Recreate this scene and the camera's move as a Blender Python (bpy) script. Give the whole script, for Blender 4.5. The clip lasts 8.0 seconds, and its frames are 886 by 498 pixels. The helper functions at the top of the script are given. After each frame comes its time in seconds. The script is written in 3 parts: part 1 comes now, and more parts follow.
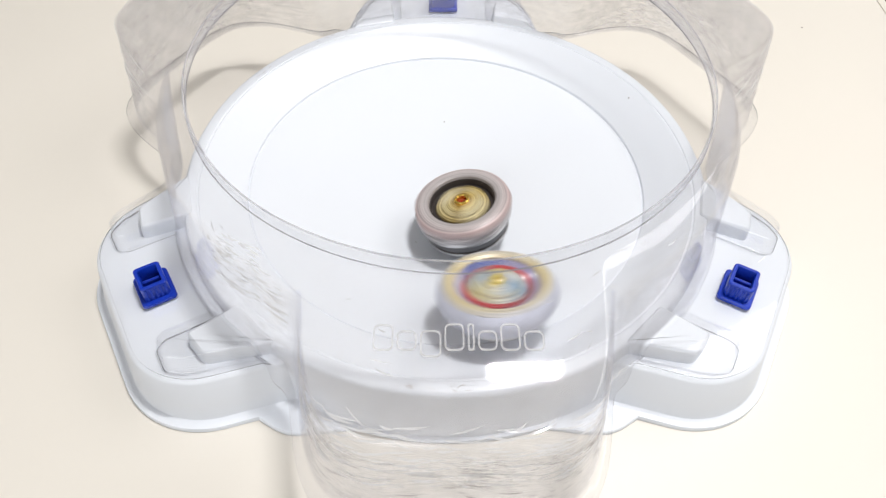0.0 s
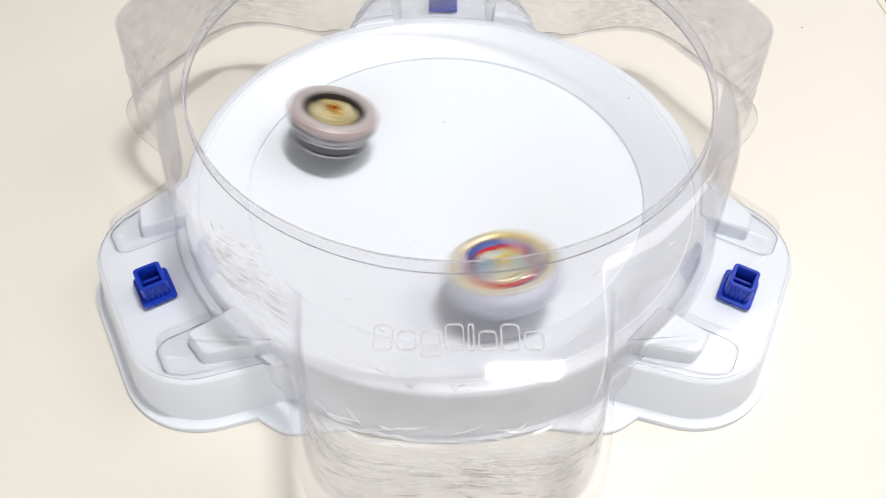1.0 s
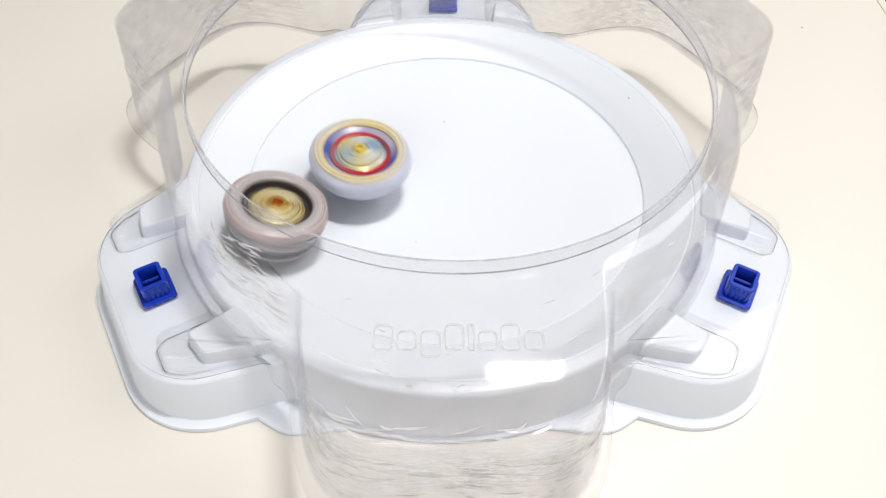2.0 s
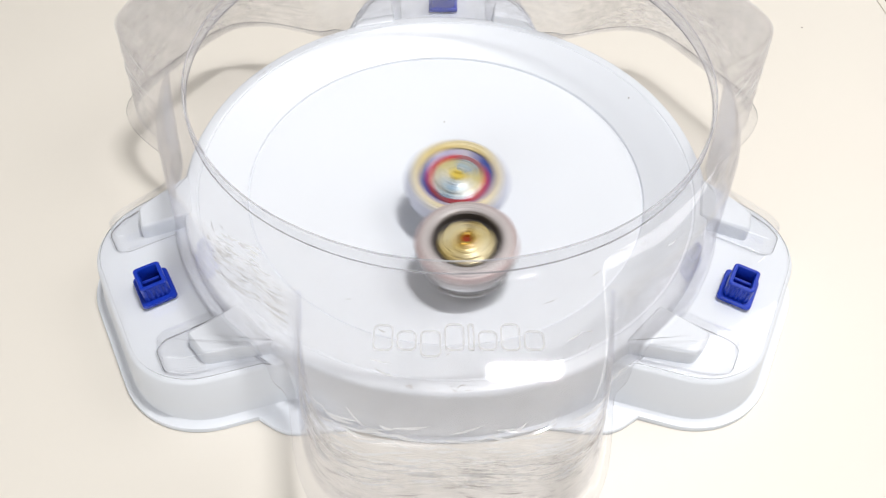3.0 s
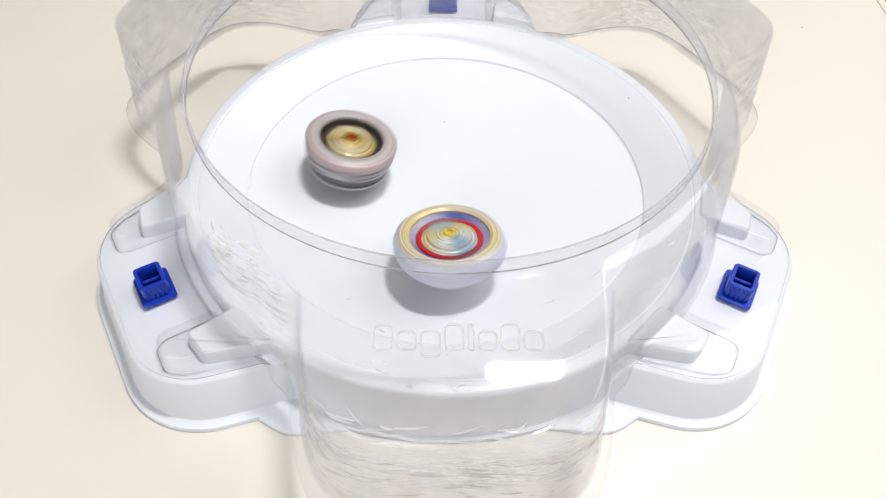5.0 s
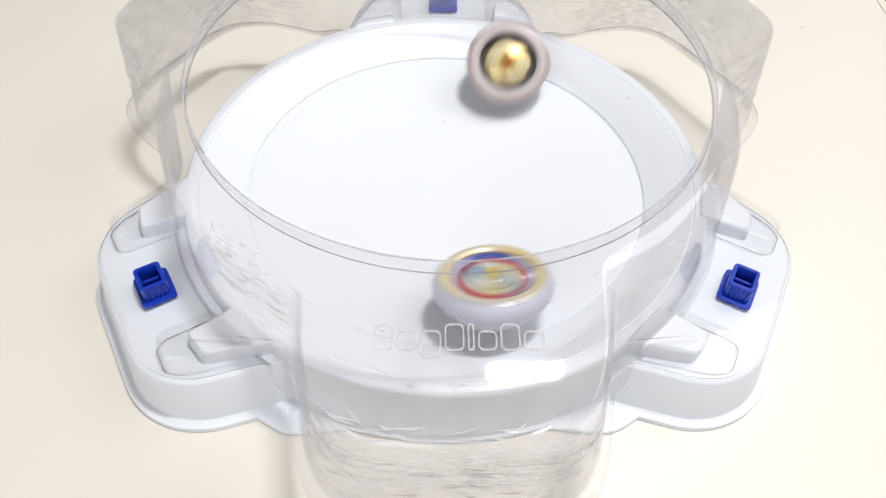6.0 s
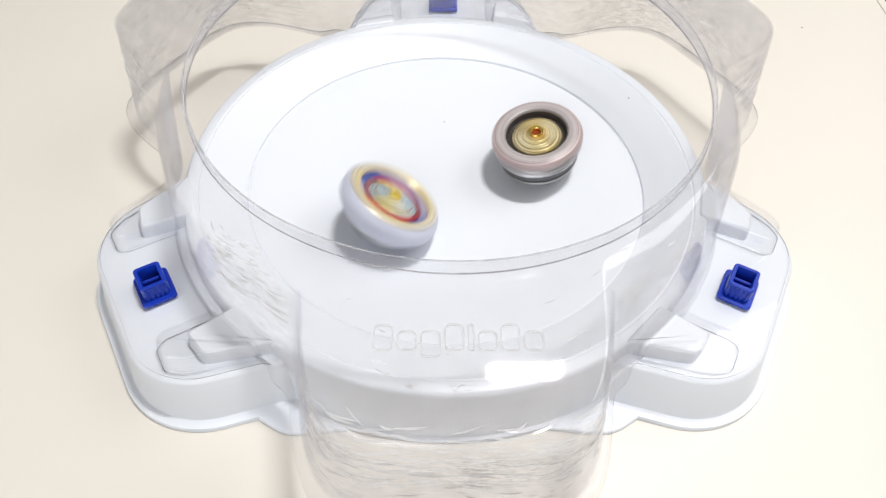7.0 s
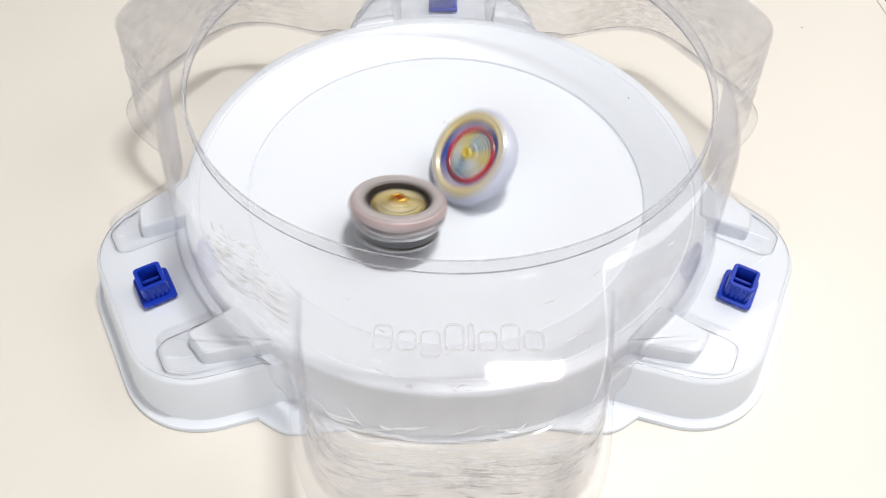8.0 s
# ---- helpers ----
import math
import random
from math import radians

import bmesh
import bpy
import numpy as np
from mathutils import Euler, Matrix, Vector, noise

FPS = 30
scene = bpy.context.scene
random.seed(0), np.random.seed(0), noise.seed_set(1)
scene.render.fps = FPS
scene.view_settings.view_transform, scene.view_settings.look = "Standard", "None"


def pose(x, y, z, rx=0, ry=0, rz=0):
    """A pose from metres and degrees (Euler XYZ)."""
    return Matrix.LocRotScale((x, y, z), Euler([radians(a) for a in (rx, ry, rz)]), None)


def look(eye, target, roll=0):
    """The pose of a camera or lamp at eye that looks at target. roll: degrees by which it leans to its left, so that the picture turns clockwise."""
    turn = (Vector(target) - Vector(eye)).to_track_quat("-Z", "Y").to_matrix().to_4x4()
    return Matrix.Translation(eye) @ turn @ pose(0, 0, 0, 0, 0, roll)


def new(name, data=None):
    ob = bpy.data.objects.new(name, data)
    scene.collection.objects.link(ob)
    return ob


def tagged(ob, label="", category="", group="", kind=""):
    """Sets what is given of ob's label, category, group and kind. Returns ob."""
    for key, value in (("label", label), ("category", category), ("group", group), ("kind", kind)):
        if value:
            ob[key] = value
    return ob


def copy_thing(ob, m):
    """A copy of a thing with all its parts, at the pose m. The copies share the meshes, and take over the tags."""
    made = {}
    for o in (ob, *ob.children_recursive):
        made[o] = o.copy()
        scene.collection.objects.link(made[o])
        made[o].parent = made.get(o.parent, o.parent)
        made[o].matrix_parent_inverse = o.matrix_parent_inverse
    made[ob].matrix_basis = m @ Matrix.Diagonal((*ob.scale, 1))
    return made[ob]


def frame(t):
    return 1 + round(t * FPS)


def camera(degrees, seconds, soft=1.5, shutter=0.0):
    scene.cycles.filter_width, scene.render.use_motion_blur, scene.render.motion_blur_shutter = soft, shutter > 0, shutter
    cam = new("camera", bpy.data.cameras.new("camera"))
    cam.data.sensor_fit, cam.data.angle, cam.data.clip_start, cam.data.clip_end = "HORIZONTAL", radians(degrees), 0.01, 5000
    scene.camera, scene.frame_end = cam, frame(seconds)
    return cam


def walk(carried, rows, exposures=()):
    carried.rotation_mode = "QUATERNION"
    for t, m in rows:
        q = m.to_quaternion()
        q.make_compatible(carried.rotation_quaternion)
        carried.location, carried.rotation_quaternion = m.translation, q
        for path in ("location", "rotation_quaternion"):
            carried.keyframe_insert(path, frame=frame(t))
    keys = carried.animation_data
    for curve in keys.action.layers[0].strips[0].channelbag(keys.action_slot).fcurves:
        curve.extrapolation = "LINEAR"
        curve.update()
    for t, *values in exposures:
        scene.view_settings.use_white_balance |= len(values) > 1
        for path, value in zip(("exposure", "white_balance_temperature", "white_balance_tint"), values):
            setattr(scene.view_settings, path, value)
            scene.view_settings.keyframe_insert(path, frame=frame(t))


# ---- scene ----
# ---- camera ----
cam = camera(64.03, 8.0, soft=1.2, shutter=0.6)
EYE = Vector((-0.0119, -0.2832, 0.3137))
AHEAD = Vector((0.02503, 0.62589, -0.77951))
SIDE = Vector((0.99968, -0.01257, 0.02201))
UP = Vector((-0.00398, 0.77981, 0.62600))
CAM_POSE = Matrix.Translation(EYE) @ Matrix((SIDE, UP, -AHEAD)).transposed().to_4x4()
walk(cam, [(0.0, CAM_POSE), (8.0, CAM_POSE)], [(0.0, 0.0), (8.0, 0.0)])

# ---- light ----
world = bpy.data.worlds.new("room_air")
world.use_nodes = True
world.node_tree.nodes["Background"].inputs[0].default_value = (0.9, 0.95, 1.0, 1)
world.node_tree.nodes["Background"].inputs[1].default_value = 0.3
scene.world = world


def lamp(name, eye, target, sx, sy, watts, colour):
    data = bpy.data.lights.new(name, "AREA")
    data.shape, data.size, data.size_y, data.energy, data.color = "RECTANGLE", sx, sy, watts, colour
    ob = new(name, data)
    ob.matrix_world = Matrix.Translation(eye) if Vector(target).xy == Vector(eye).xy else look(eye, target)
    return ob


# Ceiling lamp, set where its glare falls on the front pocket.
lamp("overhead_light", (0.31, 0.10, 1.62), (0.31, 0.10, 0), 0.25, 0.085, 19, (1.0, 0.99, 0.975))
# Added soft fill from the right to blur shadow edges, no known lamp.
lamp("overhead_light", (1.12, 0.30, 1.60), (0.0, 0.0, 0), 1.25, 1.1, 15.5, (1.0, 0.99, 0.975))
# Unseen fill added at the front left to lift the shaded sides.
lamp("front_fill_light", (-0.8, -1.9, 1.05), (0, 0, 0.1), 1.8, 1.2, 18.5, (0.95, 0.975, 1.0))
scene.cycles.transparent_max_bounces = 32


# ---- materials ----
def nodes_of(name):
    m = bpy.data.materials.new(name)
    m.use_nodes = True
    return m, m.node_tree.nodes, m.node_tree.links


def coords(nodes, links, scale=(1, 1, 1)):
    tc = nodes.new("ShaderNodeTexCoord")
    mp = nodes.new("ShaderNodeMapping")
    mp.inputs["Scale"].default_value = scale
    links.new(tc.outputs["Object"], mp.inputs["Vector"])
    return mp.outputs["Vector"]


def noise_of(nodes, links, vec, scale, detail=6.0, rough=0.6):
    n = nodes.new("ShaderNodeTexNoise")
    n.inputs["Scale"].default_value, n.inputs["Detail"].default_value = scale, detail
    n.inputs["Roughness"].default_value = rough
    links.new(vec, n.inputs["Vector"])
    return n.outputs["Fac"]


def ramp_of(nodes, links, fac, stops, mode="LINEAR"):
    r = nodes.new("ShaderNodeValToRGB")
    r.color_ramp.interpolation = mode
    while len(r.color_ramp.elements) < len(stops):
        r.color_ramp.elements.new(0.5)
    for e, (p, c) in zip(r.color_ramp.elements, stops):
        e.position = p
        e.color = (*c, 1) if len(c) == 3 else c
    links.new(fac, r.inputs["Fac"])
    return r.outputs["Color"]


def grey(v):
    return (v, v, v)


def plastic(name, colour, rough=0.4, vary=0.04, grain=60, bump=0.05, metal=0.0, coat=0.0, specks=None, dot=0.022):
    """Solid plastic or metal with soft mottling, fine grain and varying gloss."""
    m, nodes, links = nodes_of(name)
    b = nodes["Principled BSDF"]
    vec = coords(nodes, links)
    big = noise_of(nodes, links, vec, grain * 0.25, 3)
    fine = noise_of(nodes, links, vec, grain * 14, 4)
    lo = tuple(max(0, c * (1 - vary)) for c in colour)
    hi = tuple(min(1, c * (1 + vary)) for c in colour)
    col = ramp_of(nodes, links, big, [(0.3, lo), (0.7, hi)])
    if specks:
        vor = nodes.new("ShaderNodeTexVoronoi")
        vor.inputs["Scale"].default_value = specks
        links.new(vec, vor.inputs["Vector"])
        dots = ramp_of(nodes, links, vor.outputs["Distance"], [(dot, grey(1)), (dot * 1.5, grey(0))])
        pick = nodes.new("ShaderNodeSeparateColor")
        links.new(vor.outputs["Color"], pick.inputs["Color"])
        few = ramp_of(nodes, links, pick.outputs["Red"], [(0.80, grey(0)), (0.82, grey(1))])
        both = nodes.new("ShaderNodeMath")
        both.operation = "MULTIPLY"
        links.new(dots, both.inputs[0])
        links.new(few, both.inputs[1])
        mix = nodes.new("ShaderNodeMix")
        mix.data_type = "RGBA"
        links.new(both.outputs[0], mix.inputs["Factor"])
        links.new(col, mix.inputs["A"])
        mix.inputs["B"].default_value = (0.22, 0.18, 0.14, 1)
        col = mix.outputs["Result"]
    links.new(col, b.inputs["Base Color"])
    links.new(ramp_of(nodes, links, fine, [(0.3, grey(max(0, rough - 0.06))), (0.7, grey(min(1, rough + 0.06)))]), b.inputs["Roughness"])
    b.inputs["Metallic"].default_value = metal
    b.inputs["Coat Weight"].default_value = coat
    bp = nodes.new("ShaderNodeBump")
    bp.inputs["Strength"].default_value, bp.inputs["Distance"].default_value = bump, 0.0004
    links.new(fine, bp.inputs["Height"])
    links.new(bp.outputs["Normal"], b.inputs["Normal"])
    return m


def sectors(name, stops, rough=0.3, metal=0.0):
    """Coloured sectors round the axis, as on a moulded and painted spinning top."""
    m, nodes, links = nodes_of(name)
    b = nodes["Principled BSDF"]
    vec = coords(nodes, links)
    g = nodes.new("ShaderNodeTexGradient")
    g.gradient_type = "RADIAL"
    links.new(vec, g.inputs["Vector"])
    col = ramp_of(nodes, links, g.outputs["Fac"], stops, "CONSTANT")
    fine = noise_of(nodes, links, vec, 400, 4)
    mix = nodes.new("ShaderNodeMix")
    mix.data_type, mix.blend_type = "RGBA", "MULTIPLY"
    mix.inputs["Factor"].default_value = 0.25
    links.new(col, mix.inputs["A"])
    links.new(ramp_of(nodes, links, fine, [(0.3, grey(0.6)), (0.7, grey(1))]), mix.inputs["B"])
    links.new(mix.outputs["Result"], b.inputs["Base Color"])
    b.inputs["Roughness"].default_value, b.inputs["Metallic"].default_value = rough, metal
    return m


def turned(name, stops, rough=0.3, metal=0.0, vary=0.3, wedges=None, share=0.6):
    """Colours that follow the radius, as on a turned disc, with fine rings, uneven sectors and painted wedges."""
    m, nodes, links = nodes_of(name)
    b = nodes["Principled BSDF"]
    vec = coords(nodes, links, (1, 1, 0))
    ln = nodes.new("ShaderNodeVectorMath")
    ln.operation = "LENGTH"
    links.new(vec, ln.inputs[0])
    mm = nodes.new("ShaderNodeMath")
    mm.operation = "MULTIPLY"
    mm.inputs[1].default_value = 1 / 0.03
    links.new(ln.outputs["Value"], mm.inputs[0])
    col = ramp_of(nodes, links, mm.outputs[0], [(r / 0.03, c) for r, c in stops])
    if wedges:
        g = nodes.new("ShaderNodeTexGradient")
        g.gradient_type = "RADIAL"
        links.new(vec, g.inputs["Vector"])
        blend = nodes.new("ShaderNodeMix")
        blend.data_type = "RGBA"
        blend.inputs["Factor"].default_value = share
        links.new(col, blend.inputs["A"])
        links.new(ramp_of(nodes, links, g.outputs["Fac"], wedges, "CONSTANT"), blend.inputs["B"])
        col = blend.outputs["Result"]
    rings = nodes.new("ShaderNodeTexNoise")
    rings.noise_dimensions = "1D"
    rings.inputs["Scale"].default_value, rings.inputs["Detail"].default_value = 34, 3
    links.new(mm.outputs[0], rings.inputs["W"])
    sect = noise_of(nodes, links, vec, 120, 2)
    add = nodes.new("ShaderNodeMath")
    add.operation = "MULTIPLY_ADD"
    add.inputs[1].default_value = 0.6
    links.new(sect, add.inputs[0])
    links.new(rings.outputs["Fac"], add.inputs[2])
    mix = nodes.new("ShaderNodeMix")
    mix.data_type, mix.blend_type = "RGBA", "MULTIPLY"
    mix.inputs["Factor"].default_value = 1.0
    links.new(col, mix.inputs["A"])
    links.new(ramp_of(nodes, links, add.outputs[0], [(0.62, grey(1 - vary)), (0.98, grey(1))]), mix.inputs["B"])
    links.new(mix.outputs["Result"], b.inputs["Base Color"])
    bp = nodes.new("ShaderNodeBump")
    bp.inputs["Strength"].default_value, bp.inputs["Distance"].default_value = 0.5, 0.0004
    links.new(rings.outputs["Fac"], bp.inputs["Height"])
    links.new(bp.outputs["Normal"], b.inputs["Normal"])
    b.inputs["Roughness"].default_value, b.inputs["Metallic"].default_value = rough, metal
    return m


def clear_plastic(name, haze_lo, haze_hi, streak=(22, 22, 80), tint=(0.989, 0.989, 0.993), haze=(0.735, 0.71, 0.71), dark=0.88):
    """Clear vacuum-formed sheet: see-through, glossy at a slant, scuffed in streaks and blotches."""
    m, nodes, links = nodes_of(name)
    nodes.remove(nodes["Principled BSDF"])
    out = nodes["Material Output"]
    vec = coords(nodes, links)
    svec = coords(nodes, links, streak)
    blot = noise_of(nodes, links, vec, 26, 4, 0.6)
    line = noise_of(nodes, links, svec, 6, 9, 0.72)
    mul = nodes.new("ShaderNodeMath")
    mul.operation = "MULTIPLY"
    links.new(ramp_of(nodes, links, blot, [(0.32, grey(0.12)), (0.62, grey(1))]), mul.inputs[0])
    links.new(ramp_of(nodes, links, line, [(0.36, grey(0)), (0.70, grey(1))]), mul.inputs[1])
    sep = nodes.new("ShaderNodeSeparateXYZ")
    links.new(vec, sep.inputs[0])
    tall = nodes.new("ShaderNodeMath")
    tall.operation = "MULTIPLY"
    tall.inputs[1].default_value = 10.0
    links.new(sep.outputs["Z"], tall.inputs[0])
    worn = ramp_of(nodes, links, tall.outputs[0], [(0.0, grey(0.1)), (0.31, grey(0.08)), (0.36, grey(0.9)), (0.82, grey(1.0)), (0.90, grey(0.6)), (0.95, grey(0.25))])
    flat = coords(nodes, links, (1, 1, 0))
    away = nodes.new("ShaderNodeVectorMath")
    away.operation = "LENGTH"
    links.new(flat, away.inputs[0])
    out_of = nodes.new("ShaderNodeMapRange")
    out_of.inputs["From Min"].default_value, out_of.inputs["From Max"].default_value = 0.144, 0.166
    out_of.inputs["To Min"].default_value, out_of.inputs["To Max"].default_value = 0.5, 1.0
    links.new(away.outputs["Value"], out_of.inputs["Value"])
    pockets = nodes.new("ShaderNodeMath")
    pockets.operation = "MULTIPLY"
    links.new(worn, pockets.inputs[0])
    links.new(out_of.outputs["Result"], pockets.inputs[1])
    veil = nodes.new("ShaderNodeMath")
    veil.operation = "MULTIPLY_ADD"
    veil.inputs[1].default_value, veil.inputs[2].default_value = 0.76, 0.24
    links.new(mul.outputs[0], veil.inputs[0])
    mul2 = nodes.new("ShaderNodeMath")
    mul2.operation = "MULTIPLY"
    links.new(veil.outputs[0], mul2.inputs[0])
    links.new(pockets.outputs[0], mul2.inputs[1])
    fac = nodes.new("ShaderNodeMapRange")
    fac.inputs["To Min"].default_value, fac.inputs["To Max"].default_value = haze_lo, haze_hi
    links.new(mul2.outputs[0], fac.inputs["Value"])
    tr = nodes.new("ShaderNodeBsdfTransparent")
    tr.inputs["Color"].default_value = (*tint, 1)
    df = nodes.new("ShaderNodeBsdfDiffuse")
    df.inputs["Color"].default_value = (*haze, 1)
    tl = nodes.new("ShaderNodeBsdfTranslucent")
    tl.inputs["Color"].default_value = (*haze, 1)
    tone = ramp_of(nodes, links, noise_of(nodes, links, coords(nodes, links, tuple(s * 0.7 for s in streak)), 5, 3),
                   [(0.38, tuple(c * dark for c in haze)), (0.47, haze), (0.56, tuple(min(0.92, c * 1.25) for c in haze))])
    links.new(tone, df.inputs["Color"])
    links.new(tone, tl.inputs["Color"])
    half = nodes.new("ShaderNodeMixShader")
    links.new(df.outputs[0], half.inputs[1])
    links.new(tl.outputs[0], half.inputs[2])
    gl = nodes.new("ShaderNodeBsdfGlossy")
    gl.inputs["Roughness"].default_value = 0.04
    gl.inputs["Color"].default_value = (0.80, 0.80, 0.84, 1)
    bp = nodes.new("ShaderNodeBump")
    bp.inputs["Strength"].default_value, bp.inputs["Distance"].default_value = 0.012, 0.0005
    links.new(line, bp.inputs["Height"])
    links.new(bp.outputs["Normal"], gl.inputs["Normal"])
    lw = nodes.new("ShaderNodeLayerWeight")
    lw.inputs["Blend"].default_value = 0.5
    pw = nodes.new("ShaderNodeMath")
    pw.operation = "POWER"
    pw.inputs[1].default_value = 5.0
    links.new(lw.outputs["Facing"], pw.inputs[0])
    fr = nodes.new("ShaderNodeMath")
    fr.operation = "MULTIPLY_ADD"
    fr.inputs[1].default_value, fr.inputs[2].default_value = 0.45, 0.036
    links.new(pw.outputs[0], fr.inputs[0])
    m1 = nodes.new("ShaderNodeMixShader")
    links.new(fac.outputs["Result"], m1.inputs["Fac"])
    links.new(tr.outputs[0], m1.inputs[1])
    links.new(half.outputs[0], m1.inputs[2])
    m2 = nodes.new("ShaderNodeMixShader")
    links.new(fr.outputs[0], m2.inputs["Fac"])
    links.new(m1.outputs[0], m2.inputs[1])
    links.new(gl.outputs[0], m2.inputs[2])
    links.new(m2.outputs[0], out.inputs["Surface"])
    return m


M_TABLE = plastic("cream_laminate", (0.785, 0.742, 0.675), 0.42, 0.015, 8, 0.04, specks=34)
M_EDGE = plastic("table_edge_band", (0.78, 0.74, 0.66), 0.5, 0.03, 30)
M_FLOOR = plastic("brown_floor", (0.16, 0.11, 0.07), 0.5, 0.25, 12)
M_WALL = plastic("room_wall_paint", (0.80, 0.79, 0.77), 0.8, 0.02, 5)
M_WHITE = plastic("white_stadium_plastic", (0.785, 0.815, 0.87), 0.34, 0.012, 24, 0.03, specks=70, dot=0.026)
M_BLUE = plastic("blue_clip_plastic", (0.004, 0.035, 0.42), 0.36, 0.10, 120, 0.06)
# Clip blue darkened to paint the shade deep in the sockets.
M_SOCKET_SHADE = plastic("blue_socket_shade", (0.002, 0.010, 0.10), 0.5, 0.1, 120)
M_CLEAR = clear_plastic("clear_scuffed_sheet", 0.022, 0.48)
# Tint and haze lightened to offset the shade of stacked clear layers.
M_CLEAR_SHEET = clear_plastic("clear_lightened_sheet", 0.004, 0.05, tint=(0.997, 0.997, 0.998), haze=(0.84, 0.84, 0.85), dark=0.9)
M_CLEAR_EDGE = clear_plastic("clear_sheet_edge", 0.05, 0.22, tint=(0.984, 0.984, 0.989), haze=(0.80, 0.79, 0.80), dark=0.75)
M_RIM_LINE = clear_plastic("rim_line_tint", 0.30, 0.45, tint=(0.93, 0.93, 0.95), haze=(0.76, 0.75, 0.78))
M_SHEET_EDGE = clear_plastic("cut_sheet_edge", 0.55, 0.70, tint=(0.78, 0.78, 0.80), haze=(0.34, 0.33, 0.33))
M_SCRATCH = clear_plastic("white_scratch", 0.50, 0.95, haze=(0.90, 0.90, 0.90), dark=0.95)
M_SCUFF = clear_plastic("brown_scuff", 0.25, 0.50, haze=(0.46, 0.40, 0.36))
M_SCUFF_DARK = plastic("brown_scuff_dirt", (0.42, 0.38, 0.35), 0.7, 0.3, 300)
# White haze puts the highlights of the raised edges into the colour.
M_EMBOSS = clear_plastic("clear_emboss_highlight", 0.45, 0.62, tint=(0.955, 0.955, 0.965), haze=(0.94, 0.94, 0.95), dark=0.92)

M_ROSE = turned("rose_grey_ring_paint", [(0.0, (0.36, 0.32, 0.32)), (0.0180, (0.44, 0.40, 0.40)), (0.0205, (0.60, 0.55, 0.55)), (0.0235, (0.55, 0.47, 0.47)), (0.0250, (0.60, 0.45, 0.44)), (0.0262, (0.48, 0.42, 0.42))], 0.38, 0.1, 0.35)
M_SILVER = plastic("brushed_steel", (0.56, 0.56, 0.58), 0.40, 0.10, 300, 0.1, metal=1.0)
M_BLACK = plastic("black_plastic", (0.050, 0.042, 0.040), 0.35, 0.2, 200)
M_SATIN = plastic("satin_grey_metal", (0.44, 0.42, 0.43), 0.36, 0.15, 300, 0.1, metal=0.6)
M_GREYBAND = plastic("steel_grey_plastic", (0.42, 0.42, 0.43), 0.3, 0.15, 200, metal=0.5)
M_GREY = plastic("dark_grey_plastic", (0.10, 0.10, 0.105), 0.35, 0.15, 200)
M_GOLD = turned("gold_disc_paint", [(0.0, (0.55, 0.28, 0.03)), (0.0045, (0.66, 0.38, 0.06)), (0.0065, (0.86, 0.68, 0.28)), (0.0095, (0.88, 0.78, 0.48)), (0.0125, (0.74, 0.60, 0.28)), (0.0146, (0.36, 0.27, 0.11))], 0.26, 0.35, 0.45,
                [(0, (0.90, 0.74, 0.36)), (0.14, (0.34, 0.22, 0.06)), (0.24, (0.92, 0.82, 0.55)), (0.52, (0.80, 0.58, 0.18)), (0.68, (0.22, 0.15, 0.06)), (0.78, (0.94, 0.84, 0.60))], 0.45)
M_BRASS = plastic("brass_hub_metal", (0.80, 0.54, 0.12), 0.22, 0.1, 300, metal=0.9)
M_ORANGE = plastic("orange_cap_plastic", (0.30, 0.032, 0.012), 0.35, 0.1, 300)
M_PEARL = plastic("pearl_white_plastic", (0.56, 0.58, 0.69), 0.38, 0.08, 200, coat=0.15)
M_CREAM = turned("cream_gold_ring_paint", [(0.0190, (0.62, 0.55, 0.36)), (0.0205, (0.82, 0.64, 0.28)), (0.0220, (0.84, 0.74, 0.46)), (0.0234, (0.78, 0.66, 0.40)), (0.0245, (0.74, 0.71, 0.68)), (0.0262, (0.64, 0.65, 0.72))], 0.30, 0.12, 0.35,
                 [(0, (0.82, 0.66, 0.26)), (0.20, (0.74, 0.73, 0.74)), (0.45, (0.86, 0.72, 0.34)), (0.62, (0.66, 0.66, 0.72)), (0.85, (0.80, 0.68, 0.38))], 0.4)
M_VIOLET = sectors("blue_lavender_ring_paint", [(0, (0.36, 0.34, 0.50)), (0.15, (0.05, 0.08, 0.32)), (0.35, (0.42, 0.38, 0.50)), (0.55, (0.30, 0.28, 0.46)),
                                                (0.72, (0.07, 0.10, 0.34)), (0.9, (0.5, 0.46, 0.55))], 0.3)
M_RED = sectors("red_ring_paint", [(0, (0.50, 0.015, 0.025)), (0.3, (0.22, 0.05, 0.07)), (0.5, (0.52, 0.02, 0.03)), (0.78, (0.30, 0.12, 0.14))], 0.3)
M_CENTRE = turned("patterned_centre_paint", [(0.0, (0.80, 0.62, 0.10)), (0.0040, (0.82, 0.70, 0.26)), (0.0060, (0.80, 0.80, 0.72)), (0.0085, (0.60, 0.72, 0.78)), (0.0105, (0.80, 0.74, 0.46)), (0.0140, (0.62, 0.62, 0.62))], 0.24, 0.2, 0.45,
                  [(0, (0.85, 0.70, 0.22)), (0.18, (0.90, 0.88, 0.80)), (0.34, (0.12, 0.34, 0.62)), (0.52, (0.82, 0.84, 0.86)), (0.66, (0.80, 0.62, 0.14)), (0.80, (0.30, 0.40, 0.48))], 0.6)
M_YELLOW = plastic("yellow_hub_plastic", (0.60, 0.46, 0.08), 0.3, 0.1, 300)


